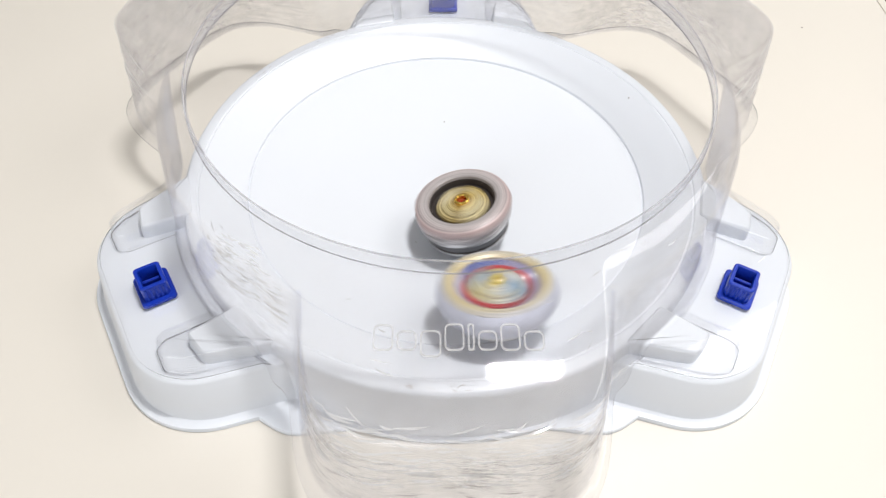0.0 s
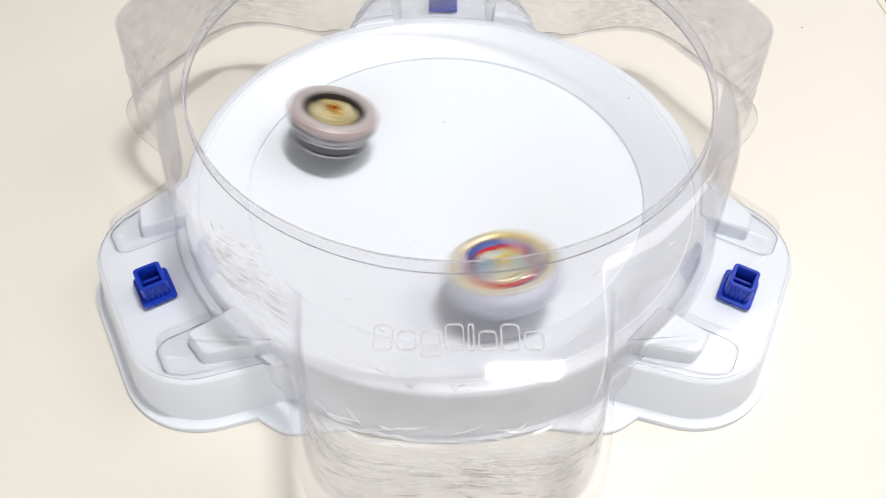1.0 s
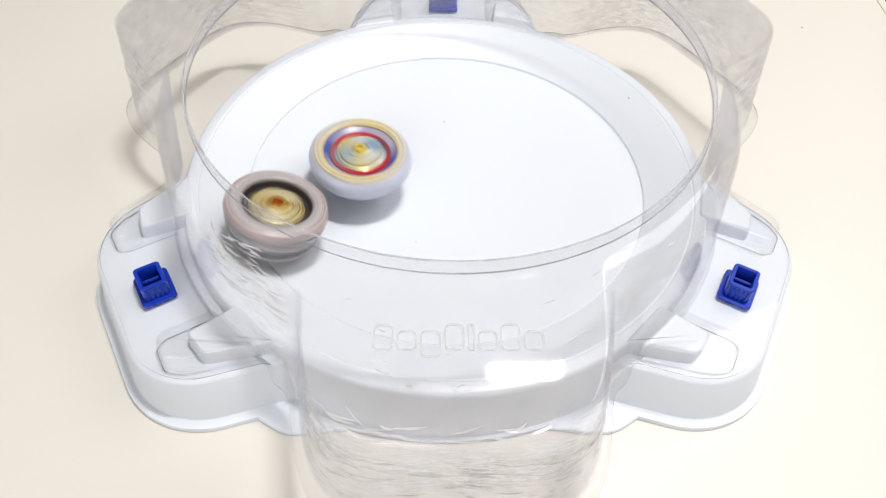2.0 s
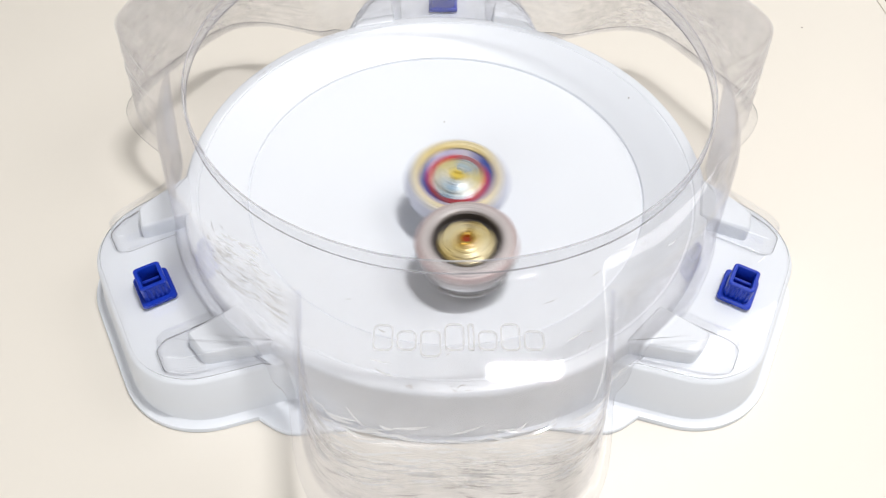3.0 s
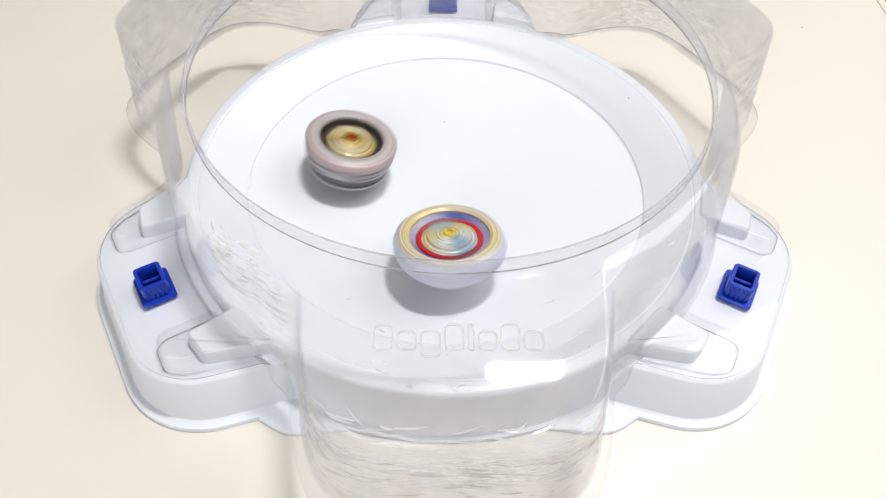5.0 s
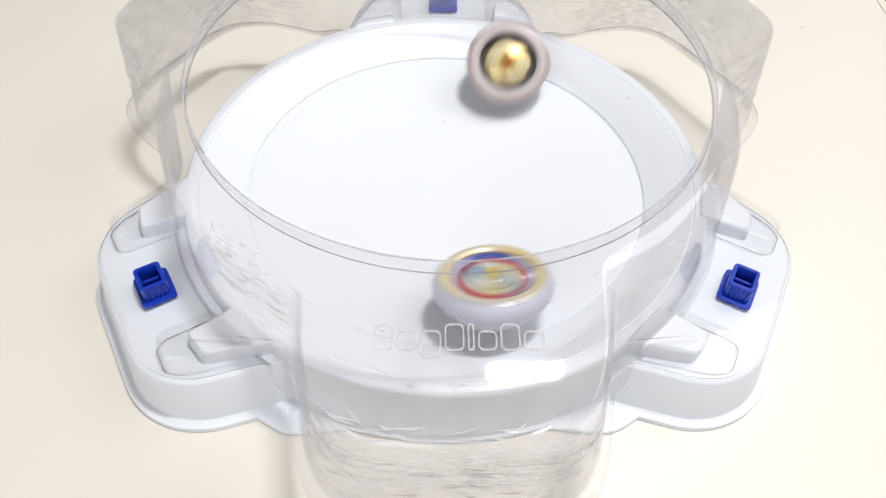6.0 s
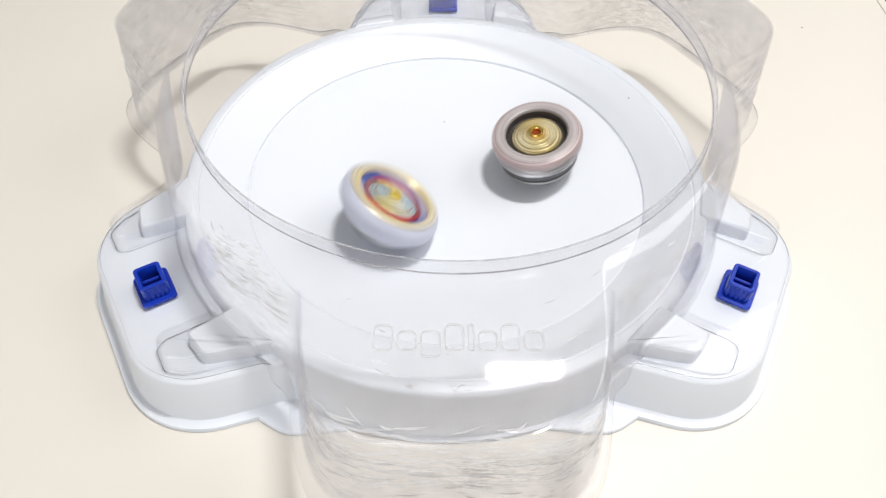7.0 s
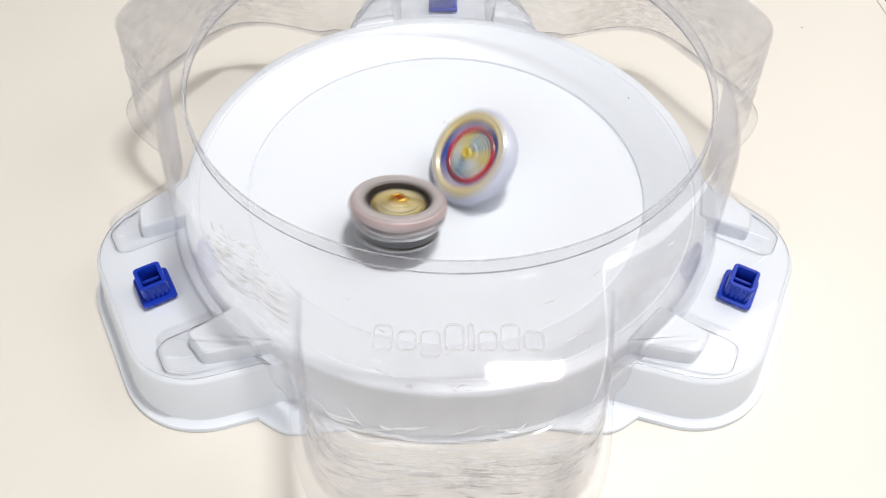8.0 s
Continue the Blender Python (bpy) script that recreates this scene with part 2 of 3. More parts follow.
# ---- mesh helpers ----
def part(name, bm, material, parent=None, label="", smooth=True):
    """Links a bmesh as one mesh object under a thing or a part."""
    me = bpy.data.meshes.new(name)
    bmesh.ops.recalc_face_normals(bm, faces=bm.faces)
    bm.to_mesh(me)
    bm.free()
    if smooth:
        me.shade_smooth()
        me.set_sharp_from_angle(angle=radians(38))
        for p in me.polygons:
            p.use_smooth = len(p.vertices) < 5
    me.materials.append(material)
    ob = new(name, me)
    if parent is not None:
        ob.parent = parent
    return tagged(ob, label) if label else ob


def lathe(profile, n=96, wave=None, closed=False):
    """Turns (radius, height) pairs round z. wave(angle, i): factor on the radius of the ith pair."""
    bm = bmesh.new()
    rings = []
    for i, (r, z) in enumerate(profile):
        if r < 1e-6:
            rings.append([bm.verts.new((0, 0, z))])
            continue
        ring = []
        for k in range(n):
            a = 2 * math.pi * k / n
            rr = r * (wave(a, i) if wave else 1)
            ring.append(bm.verts.new((rr * math.cos(a), rr * math.sin(a), z)))
        rings.append(ring)
    pairs = list(zip(rings, rings[1:])) + ([(rings[-1], rings[0])] if closed else [])
    for a, b in pairs:
        for k in range(n):
            k2 = (k + 1) % n
            if len(a) == 1 and len(b) == 1:
                break
            if len(a) == 1:
                bm.faces.new((a[0], b[k], b[k2]))
            elif len(b) == 1:
                bm.faces.new((a[k], b[0], a[k2]))
            else:
                bm.faces.new((a[k], b[k], b[k2], a[k2]))
    return bm


def rounded(w, d, r, n=6):
    """Outline of a rounded rectangle, w by d, counterclockwise."""
    out = []
    for cx, cy, a0 in ((w / 2 - r, d / 2 - r, 0), (-w / 2 + r, d / 2 - r, 90), (-w / 2 + r, -d / 2 + r, 180), (w / 2 - r, -d / 2 + r, 270)):
        for k in range(n + 1):
            a = radians(a0 + 90 * k / n)
            out.append((cx + r * math.cos(a), cy + r * math.sin(a)))
    return out


def loft(loops, cap_first=True, cap_last=True, closed=False):
    """Joins equal closed loops of 3D points in turn."""
    bm = bmesh.new()
    vs = [[bm.verts.new(p) for p in lp] for lp in loops]
    n = len(vs[0])
    pairs = list(zip(vs, vs[1:])) + ([(vs[-1], vs[0])] if closed else [])
    for a, b in pairs:
        for k in range(n):
            bm.faces.new((a[k], a[(k + 1) % n], b[(k + 1) % n], b[k]))
    if cap_first and not closed:
        bm.faces.new(vs[0][::-1])
    if cap_last and not closed:
        bm.faces.new(vs[-1])
    return bm


def block(w, d, r, levels):
    """A rounded block: levels are (inset, z)."""
    return loft([[(x, y, z) for x, y in rounded(w - 2 * i, d - 2 * i, max(0.0003, r - i))] for i, z in levels])


def empty(name, m=None):
    ob = new(name)
    ob.empty_display_size = 0.02
    if m is not None:
        ob.matrix_basis = m
    return ob


# ---- room and table ----
def build_room():
    z0, z1, w = -0.74, 1.75, 2.6
    def slab(name, x0, x1, y0, y1, za, zb, mat, label):
        bm = bmesh.new()
        bmesh.ops.create_cube(bm, size=1, matrix=Matrix.LocRotScale(((x0 + x1) / 2, (y0 + y1) / 2, (za + zb) / 2), None, (x1 - x0, y1 - y0, zb - za)))
        return tagged(part(name, bm, mat, None, "", False), label, "", "", "structure")
    slab("floor", -w, w, -w, w, z0 - 0.1, z0, M_FLOOR, "dark brown floor under the table")
    slab("ceiling", -w, w, -w, w, z1, z1 + 0.1, M_WALL, "plain white room ceiling")
    slab("wall_north", -w, w, w, w + 0.1, z0, z1, M_WALL, "plain white room wall")
    slab("wall_south", -w, w, -w - 0.1, -w, z0, z1, M_WALL, "plain white room wall")
    slab("wall_east", w, w + 0.1, -w, w, z0, z1, M_WALL, "plain white room wall")
    slab("wall_west", -w - 0.1, -w, -w, w, z0, z1, M_WALL, "plain white room wall")


def build_table():
    turn = pose(0, 0, 0, 0, 0, TABLE_TURN)
    table = tagged(empty("table", turn @ pose(0, 0, -0.74)), "cream laminate table with a pale edge band", "table")
    lx, ly = 1.5, 0.9
    cx, cy = TABLE_RIGHT - lx / 2, 0.12
    bm = block(lx - 0.004, ly - 0.004, 0.012, [(0.0, 0.716), (0.0, 0.7385), (0.0008, 0.7396), (0.0022, 0.74)])
    part("tabletop", bm, M_TABLE, table).location = (cx, cy, 0)
    lp = [rounded(lx + 2 * o, ly + 2 * o, 0.014) for o in (-0.0019, 0.0052)]
    bm = loft([[(x, y, z) for x, y in lp[i]] for i, z in ((0, 0.7155), (1, 0.7155), (1, 0.7388), (0, 0.7396))], closed=True)
    part("edge_band", bm, M_EDGE, table, "pale edge band").location = (cx, cy, 0)
    for sx in (-1, 1):
        for sy in (-1, 1):
            leg = part("leg", block(0.05, 0.05, 0.006, [(0.002, 0), (0, 0.002), (0, 0.716)]), M_EDGE, table)
            leg.location = (cx + sx * (lx / 2 - 0.06), cy + sy * (ly / 2 - 0.06), 0)


# ---- stadium: white base ----
RIM_Z, PLATE_Z = 0.0372, 0.0300


def bowl(r):
    return 0.0127 + 0.013 * (r / 0.11) ** 2 if r < 0.11 else 0.0257 + (r - 0.11) * 0.47


def smooth_step(x, a, b):
    t = min(1, max(0, (x - a) / (b - a)))
    return t * t * (3 - 2 * t)


def wing_outline(far=0.1858, rad=0.036, n=12):
    """The wing's edge in its own axes (outwards along x), from one side round to the other; its sides widen inwards."""
    def half(x):
        return 0.0615 + (0.1525 - x) * 0.24
    turn = radians(76)
    cx = far - rad
    cy = half(cx + rad * math.cos(turn)) - rad * math.sin(turn)
    pts = [(x, -half(x)) for x in (0.1235 + (cx + rad * math.cos(turn) - 0.1235) * k / 6 for k in range(6))]
    pts += [(cx + rad * math.cos(turn * (1 - k / n)), -cy - rad * math.sin(turn * (1 - k / n))) for k in range(n + 1)]
    return pts + [(x, -y) for x, y in pts[::-1]]


def soft_polygon(corners, r, n=5):
    """A closed outline whose corners are rounded off over the length r."""
    out = []
    for i, p in enumerate(corners):
        p, a, b = Vector(p), Vector(corners[i - 1]), Vector(corners[(i + 1) % len(corners)])
        u = p + (a - p).normalized() * min(r, (a - p).length * 0.45)
        v = p + (b - p).normalized() * min(r, (b - p).length * 0.45)
        for k in range(n + 1):
            t = k / n
            out.append(tuple((1 - t) ** 2 * u + 2 * t * (1 - t) * p + t * t * v))
    return out


def grown(pts, d):
    """A closed counterclockwise outline moved outwards by d."""
    out = []
    for i, p in enumerate(pts):
        a, b = pts[i - 1], pts[(i + 1) % len(pts)]
        tx, ty = b[0] - a[0], b[1] - a[1]
        ln = math.hypot(tx, ty) or 1
        out.append((p[0] + ty / ln * d, p[1] - tx / ln * d))
    return out


def mirrored(corners, s):
    return list(corners) if s > 0 else [(x, -y) for x, y in corners[::-1]]


RIB = ((0.1335, 0.0325), (0.1595, 0.0358), (0.1568, 0.0502), (0.1262, 0.0606))
TUNNEL = ((0.1440, 0.0310), (0.1690, 0.0310), (0.1728, 0.0335), (0.1728, 0.0458), (0.1660, 0.0510), (0.1345, 0.0602))


def offset(pts, d):
    out = []
    for i, p in enumerate(pts):
        a, b = pts[max(0, i - 1)], pts[min(len(pts) - 1, i + 1)]
        tx, ty = b[0] - a[0], b[1] - a[1]
        ln = math.hypot(tx, ty) or 1
        out.append((p[0] + ty / ln * d, p[1] - tx / ln * d))
    return out


def build_base():
    base = tagged(empty("toy_arena"), "glossy white plastic toy arena with round bowl and three wings", "toy stadium")
    prof = [(0, bowl(0))] + [(r, bowl(r)) for r in (0.012, 0.025, 0.04, 0.055, 0.07, 0.085, 0.098, 0.1085)]
    prof += [(0.1094, bowl(0.1094) - 0.0002), (0.1098, 0.0250), (0.1104, 0.0250), (0.1108, 0.0264), (0.1116, 0.0269)]
    prof += [(r, bowl(r) + 0.0002) for r in (0.116, 0.122, 0.128)]
    prof += [(0.1338, 0.0370), (0.1343, 0.0367), (0.1349, 0.0367), (0.1354, RIM_Z), (0.1400, RIM_Z), (0.1412, 0.0368), (0.1419, 0.0358),
             (0.1424, 0.0335), (0.1450, 0.0060), (0.1458, 0.0036), (0.1475, 0.0028), (0.1622, 0.0026), (0.1628, 0.0020), (0.1628, 0.0)]
    
    def flange(a, i):
        dd = min(abs((math.degrees(a) - c + 180) % 360 - 180) for c in (30, 150, 270))
        return 1 - (0.094 * (1 - smooth_step(dd, 16, 30)) if i >= len(prof) - 3 else 0)

    part("dish", lathe(prof, 192, flange), M_WHITE, base)
    for deg in (90, 210, 330):
        bm = bmesh.new()
        edge = wing_outline()
        steps = [(0.0026, PLATE_Z), (0.0012, PLATE_Z - 0.0004), (0.0, PLATE_Z - 0.0018), (-0.0040, 0.0062), (-0.0046, 0.0038), (-0.0060, 0.0028), (-0.0086, 0.0027), (-0.0090, 0.0020), (-0.0090, 0.0)]
        rows = [[bm.verts.new((x, y, z)) for x, y in offset(edge, -d)] for d, z in steps]
        for a, b in zip(rows, rows[1:]):
            for k in range(len(a) - 1):
                bm.faces.new((a[k], a[k + 1], b[k + 1], b[k]))
        top = offset(edge, -0.0026)
        ylim = top[-1][1]
        inner = [bm.verts.new((math.sqrt(0.1405 ** 2 - y * y), y, PLATE_Z)) for y in (ylim * (1 - 2 * k / 16) for k in range(17))]
        bm.faces.new(rows[0] + inner)
        wing = part("wing", bm, M_WHITE, base)
        wing.rotation_euler.z = radians(deg)
        for s in (-1, 1):
            lp = soft_polygon(mirrored(RIB, s), 0.0030)
            h = RIM_Z + 0.0010
            bm = loft([[(x, y, z) for x, y in grown(lp, o)] for o, z in ((0.0010, PLATE_Z - 0.0004), (0.0, h - 0.0014), (-0.0004, h - 0.0005), (-0.0013, h))])
            part("rib", bm, M_WHITE, wing)
    rng = random.Random(4)
    bm = bmesh.new()
    for deg, count, spread in ((263.5, 9, 1.8), (271.5, 8, 1.6), (287, 5, 0.9), (145, 5, 1.6), (120, 4, 3.0), (205, 4, 6.0)):
        for _ in range(count):
            a, r = radians(deg + rng.gauss(0, spread)), rng.uniform(0.1364, 0.1398)
            ln, wd, tilt = rng.uniform(0.0010, 0.0042), rng.uniform(0.00008, 0.00022), rng.gauss(0, 0.25)
            m = Matrix.Translation((r * math.cos(a), r * math.sin(a), RIM_Z + 0.0001)) @ Matrix.Rotation(a + math.pi / 2 + tilt, 4, "Z")
            vs = [bm.verts.new(m @ Vector(c)) for c in ((-ln / 2, 0, 0), (0, -wd, 0.0001), (ln / 2, 0, 0), (0, wd, 0.0001))]
            bm.faces.new(vs)
    tagged(part("scuff_marks", bm, M_SCUFF_DARK, base, "brown scuff marks on the rim"), kind="stuff")
    return base


# ---- stadium: clear cover ----
RIM_R, RIM_TOP = 0.1233, 0.1083
FOOT_Z = PLATE_Z + 0.0006


def pocket(d, reach, half, n=4.5):
    return (abs(math.cos(d) / reach) ** n + abs(math.sin(d) / half) ** n) ** (-1 / n)


def both(a, b, k=22):
    return (a ** k + b ** k) ** (1 / k)


def top_slope(r):
    """How far the cover's top falls outwards at this radius, in degrees: gently domed."""
    return 3 + 9 * (r - 0.1245) / 0.0535


def cover_section(theta):
    """Points from the rim down to the flange at this angle round the stadium; three like pockets, one level foot."""
    deg = math.degrees(theta) % 360
    centre = min((30, 150, 270), key=lambda c: abs((deg - c + 180) % 360 - 180))
    dd = (deg - centre + 180) % 360 - 180
    d = radians(dd)
    rs = both(0.1398, pocket(d, 0.1895, 0.0610, 5.0), 40)
    rf = both(0.1466, pocket(d, 0.1925, 0.0700, 4.8), 40)
    inner = smooth_step(abs(dd), 30, 35)
    ext = smooth_step(rs - 0.1398, 0.0, 0.035)
    rho = 0.0115 - 0.0035 * ext
    r0, z0 = RIM_R + 0.0012, RIM_TOP - 0.0068
    zf = FOOT_Z
    slant = math.atan2(rf - rs, z0 - rho - zf)
    a1 = math.pi / 2 - slant
    a0 = radians(top_slope(rs - rho * 0.8))
    r1 = max(r0 + 0.0003, rs - rho * (math.sin(a1) - math.sin(a0)))
    pts = [(r0, z0)]
    for k in range(12):
        dr = (r1 - r0) / 12
        pts.append((pts[-1][0] + dr, pts[-1][1] - dr * math.tan(radians(top_slope(pts[-1][0] + dr / 2)))))
    r1, z1 = pts[-1]
    for k in range(1, 10):
        a = a0 + (a1 - a0) * k / 9
        pts.append((r1 + rho * (math.sin(a) - math.sin(a0)), z1 - rho * (math.cos(a0) - math.cos(a))))
    ra, za = pts[-1]
    for k in range(1, 15):
        t = k / 14
        pts.append((ra + (rf - ra) * t, za + (zf + 0.0012 - za) * t))
    pts += [(rf + 0.0004, zf + 0.0005), (rf + 0.0012, zf), (rf + 0.0018 + 0.0056 * (1 - inner), zf)]
    return pts


def noise_wave():
    """A slight unevenness of the hand-trimmed rim."""
    return lambda a, i: 1 + 0.0022 * noise.noise((4 * math.cos(a), 4 * math.sin(a), 0)) + 0.0010 * noise.noise((19 * math.cos(a), 19 * math.sin(a), 3))


def along(section, t):
    """The place t (0 to 1) of the way down a section, by its length."""
    ln = [math.dist(p, q) for p, q in zip(section, section[1:])]
    want = t * sum(ln)
    for k, d in enumerate(ln):
        if want <= d:
            u = want / d if d else 0
            return tuple(x + (y - x) * u for x, y in zip(section[k], section[k + 1]))
        want -= d
    return section[-1]


def scratches(cover, name, material, count, seed, t_range, spread, length, width, label, centres=(270, 270, 270, 30, 150)):
    """Fine scratches that lie on the pockets' walls, each a thin raised sliver."""
    rng = random.Random(seed)
    bm = bmesh.new()
    for _ in range(count):
        centre = rng.choice(centres)
        th = centre + rng.uniform(-spread, spread)
        t0 = rng.uniform(*t_range)
        ln = rng.uniform(0.3, 1.0) * length
        slope = rng.gauss(0, 0.012)
        wd = width * rng.uniform(0.5, 1.3)
        n = 7
        rows = []
        for k in range(n):
            a = radians(th + ln * (k / (n - 1) - 0.5))
            tt = min(0.97, max(0.02, t0 + slope * (k / (n - 1) - 0.5)))
            h = wd * math.sin(math.pi * (k + 0.25) / (n - 0.5))
            sec = cover_section(a)
            r, z = along(sec, tt)
            r2, z2 = along(sec, min(0.985, tt + h / 0.16))
            rows.append([bm.verts.new(((rr + 0.0006) * math.cos(a), (rr + 0.0006) * math.sin(a), zz + 0.0004)) for rr, zz in ((r, z), (r2 + h, z2))])
        for p, q in zip(rows, rows[1:]):
            bm.faces.new((p[0], p[1], q[1], q[0]))
    ob = part(name, bm, material, cover, label)
    tagged(ob, kind="stuff")


def thicken(ob, t):
    m = ob.modifiers.new("thickness", "SOLIDIFY")
    m.thickness, m.offset = t, 0
    ob.data.materials.append(M_SHEET_EDGE)
    m.material_offset_rim = 1


def build_cover():
    cover = tagged(empty("arena_cover"), "clear scuffed plastic cover with open round top and three pockets", "toy stadium cover")
    bm = bmesh.new()
    n = 720
    rings = []
    for k in range(n):
        th = 2 * math.pi * k / n
        rings.append([bm.verts.new((r * math.cos(th), r * math.sin(th), z)) for r, z in cover_section(th)])
    for k in range(n):
        a, b = rings[k], rings[(k + 1) % n]
        for i in range(len(a) - 1):
            bm.faces.new((a[i], a[i + 1], b[i + 1], b[i]))
    shell = part("shell", bm, M_CLEAR, cover)
    thicken(shell, 0.0007)
    lip = [(RIM_R + 0.0004, RIM_TOP - 0.0058), (RIM_R, RIM_TOP - 0.0020), (RIM_R - 0.0001, RIM_TOP - 0.0008), (RIM_R + 0.0003, RIM_TOP), (RIM_R + 0.0013, RIM_TOP), (RIM_R + 0.0016, RIM_TOP - 0.0010),
           (RIM_R + 0.0010, RIM_TOP - 0.0024), (RIM_R + 0.0012, RIM_TOP - 0.0058), (RIM_R + 0.0018, RIM_TOP - 0.0064), (RIM_R + 0.0014, RIM_TOP - 0.0070)]
    part("rim", lathe(lip, 240, closed=True), M_CLEAR_EDGE, cover, "clear rounded rim")
    # Added rings whose hazy tint draws the rim's bright and dark edge lines.
    for cr, cz, br in ((RIM_R + 0.0008, RIM_TOP + 0.0001, 0.00042), (RIM_R + 0.0014, RIM_TOP - 0.0069, 0.00030)):
        ring = [(cr + br * math.cos(radians(60 * k)), cz + br * math.sin(radians(60 * k))) for k in range(6)]
        wob = noise_wave()
        part("rim_line", lathe(ring, 240, wob, True), M_RIM_LINE, cover)
    for deg in (90, 210, 330):
        for s in (-1, 1):
            lp = soft_polygon(mirrored(TUNNEL, s), 0.0022)
            h = 0.0108
            bm = loft([[(x, y, z) for x, y in grown(lp, o)] for o, z in ((0.0012, 0.0004), (0.0005, 0.0008), (0.0, 0.0020), (-0.0010, h - 0.0014), (-0.0016, h - 0.0004), (-0.0026, h))], cap_first=False)
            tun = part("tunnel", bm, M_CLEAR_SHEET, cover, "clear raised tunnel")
            thicken(tun, 0.0007)
            tun.matrix_basis = pose(0, 0, 0, 0, 0, deg) @ pose(0, 0, PLATE_Z + 0.0002)
    edge = offset(wing_outline(), -0.0022)
    for deg in (90, 210, 330):
        bm = bmesh.new()
        yl = edge[-1][1]
        arc = [(math.sqrt(0.1475 ** 2 - y * y), y) for y in (yl * (1 - 2 * k / 16) for k in range(17))]
        keep = [p for p in edge if p[0] > 0.134]
        bm.faces.new([bm.verts.new((x, y, 0)) for x, y in keep + arc])
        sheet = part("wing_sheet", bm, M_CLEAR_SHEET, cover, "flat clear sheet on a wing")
        thicken(sheet, 0.0006)
        sheet.matrix_basis = pose(0, 0, PLATE_Z + 0.0007, 0, 0, deg)
    scratches(cover, "scratching", M_SCRATCH, 420, 3, (0.44, 0.70), 24, 4.5, 0.00042, "whitish scratches on the pockets")
    scratches(cover, "scuffing", M_SCUFF, 120, 5, (0.56, 0.86), 18, 3.0, 0.00038, "brownish scuff marks on the pockets")
    scratches(cover, "shoulder_scratching", M_SCRATCH, 80, 12, (0.12, 0.50), 8, 4.0, 0.0005, "whitish scratches beside a pocket", (233,))
    scratches(cover, "shoulder_scuffing", M_SCUFF, 30, 13, (0.12, 0.50), 8, 2.4, 0.0004, "brownish scuff marks beside a pocket", (233,))
    scratches(cover, "rim_scratching", M_SCRATCH, 40, 8, (0.04, 0.45), 40, 3, 0.00035, "short scratches under the rim")
    # raised maker's mark on the front pocket, as plain outlined shapes
    widths = (0.0072, 0.0070, 0.0074, 0.0070, 0.0024, 0.0068, 0.0070, 0.0072)
    heights = (0.0100, 0.0076, 0.0102, 0.0104, 0.0104, 0.0076, 0.0104, 0.0076)
    x = -sum(widths) / 2 - 0.0012 * 3.5
    tilt = top_slope(0.15)
    for w, h in zip(widths, heights):
        lp = []
        for o, z in ((0, 0), (0, 0.0006), (-0.0006, 0.0006), (-0.0006, 0)):
            lp.append([(a, b, z) for a, b in rounded(w + 2 * o, h + 2 * o, 0.0022 + o if w > 0.004 else 0.0010 + o / 2)])
        mark = part("mark", loft(lp, closed=True), M_EMBOSS, cover)
        sec = cover_section(radians(270))
        rr = 0.1525
        i = next(j for j in range(0, len(sec) - 1) if sec[j + 1][0] > rr)
        zz = sec[i][1] + (sec[i + 1][1] - sec[i][1]) * (rr - sec[i][0]) / (sec[i + 1][0] - sec[i][0])
        mark.matrix_basis = pose(x + w / 2, -rr + (h - 0.0076) / 2 * (-1 if w == 0.0074 else 1), zz + 0.0005, tilt, 0, 0)
        x += w + 0.0012
    return cover


# ---- blue clips ----
def build_clips():
    first = None
    for deg in (210, 330, 90):
        m = pose(0, 0, 0, 0, 0, deg) @ pose(0.1641, 0, PLATE_Z + 0.0011)
        if first is None:
            clip = empty("clip", m)
            tagged(clip, "blue plastic clip with a hollow square socket on the stadium wing", "clip", "clips on the stadium wings")
            part("base_plate", block(0.0165, 0.0198, 0.0022, [(0.0004, 0), (0, 0.0005), (0, 0.0018), (0.0005, 0.0024)]), M_BLUE, clip)
            ow, od, iw, idp = 0.0125, 0.0145, 0.0086, 0.0104
            lp = [[(x, y, z) for x, y in rounded(ow - 2 * o, od - 2 * o, 0.0018)] for o, z in ((0, 0.0022), (0, 0.0108), (0.0004, 0.0113))]
            lp += [[(x, y, z) for x, y in rounded(iw - 2 * o, idp - 2 * o, 0.0008)] for o, z in ((-0.0003, 0.0113), (0, 0.0108), (0, 0.0028))]
            part("socket", loft(lp, closed=True), M_BLUE, clip)
            # Added floor, its dark colour stands in for shade in the hollow.
            part("socket_shade_floor", block(0.0084, 0.0102, 0.0008, [(0, 0.0022), (0, 0.0029)]), M_SOCKET_SHADE, clip, "socket floor in darker blue for the shade inside")
            part("crossbar", block(0.0084, 0.0016, 0.0006, [(0, 0.0058), (0, 0.0080), (0.0004, 0.0084)]), M_BLUE, clip)
            ribs = 5
            for s in (-1, 1):
                for k in range(ribs):
                    rb = part("ridge", block(0.0011, 0.0011, 0.0004, [(0, 0.0022), (0, 0.0095), (0.0003, 0.0100)]), M_BLUE, clip)
                    rb.location = ((k - 2) * 0.0022, s * 0.0073, 0)
            first = clip
        else:
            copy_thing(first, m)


# ---- spinning tops ----
def lobed(count, depth, only):
    return lambda a, i: 1 - (depth * (0.5 - 0.5 * math.cos(count * a)) ** 3 if i in only else 0)


def ring_band(r0, r1, z0, z1, wave=None, bev=0.0006):
    """A closed ring between two radii and two heights with rounded edges."""
    prof = [(r0, z0), (r1 - bev, z0), (r1, z0 + bev), (r1, z1 - bev), (r1 - bev, z1), (r0 + bev, z1), (r0, z1 - bev)]
    return lathe(prof, 96, wave, True)


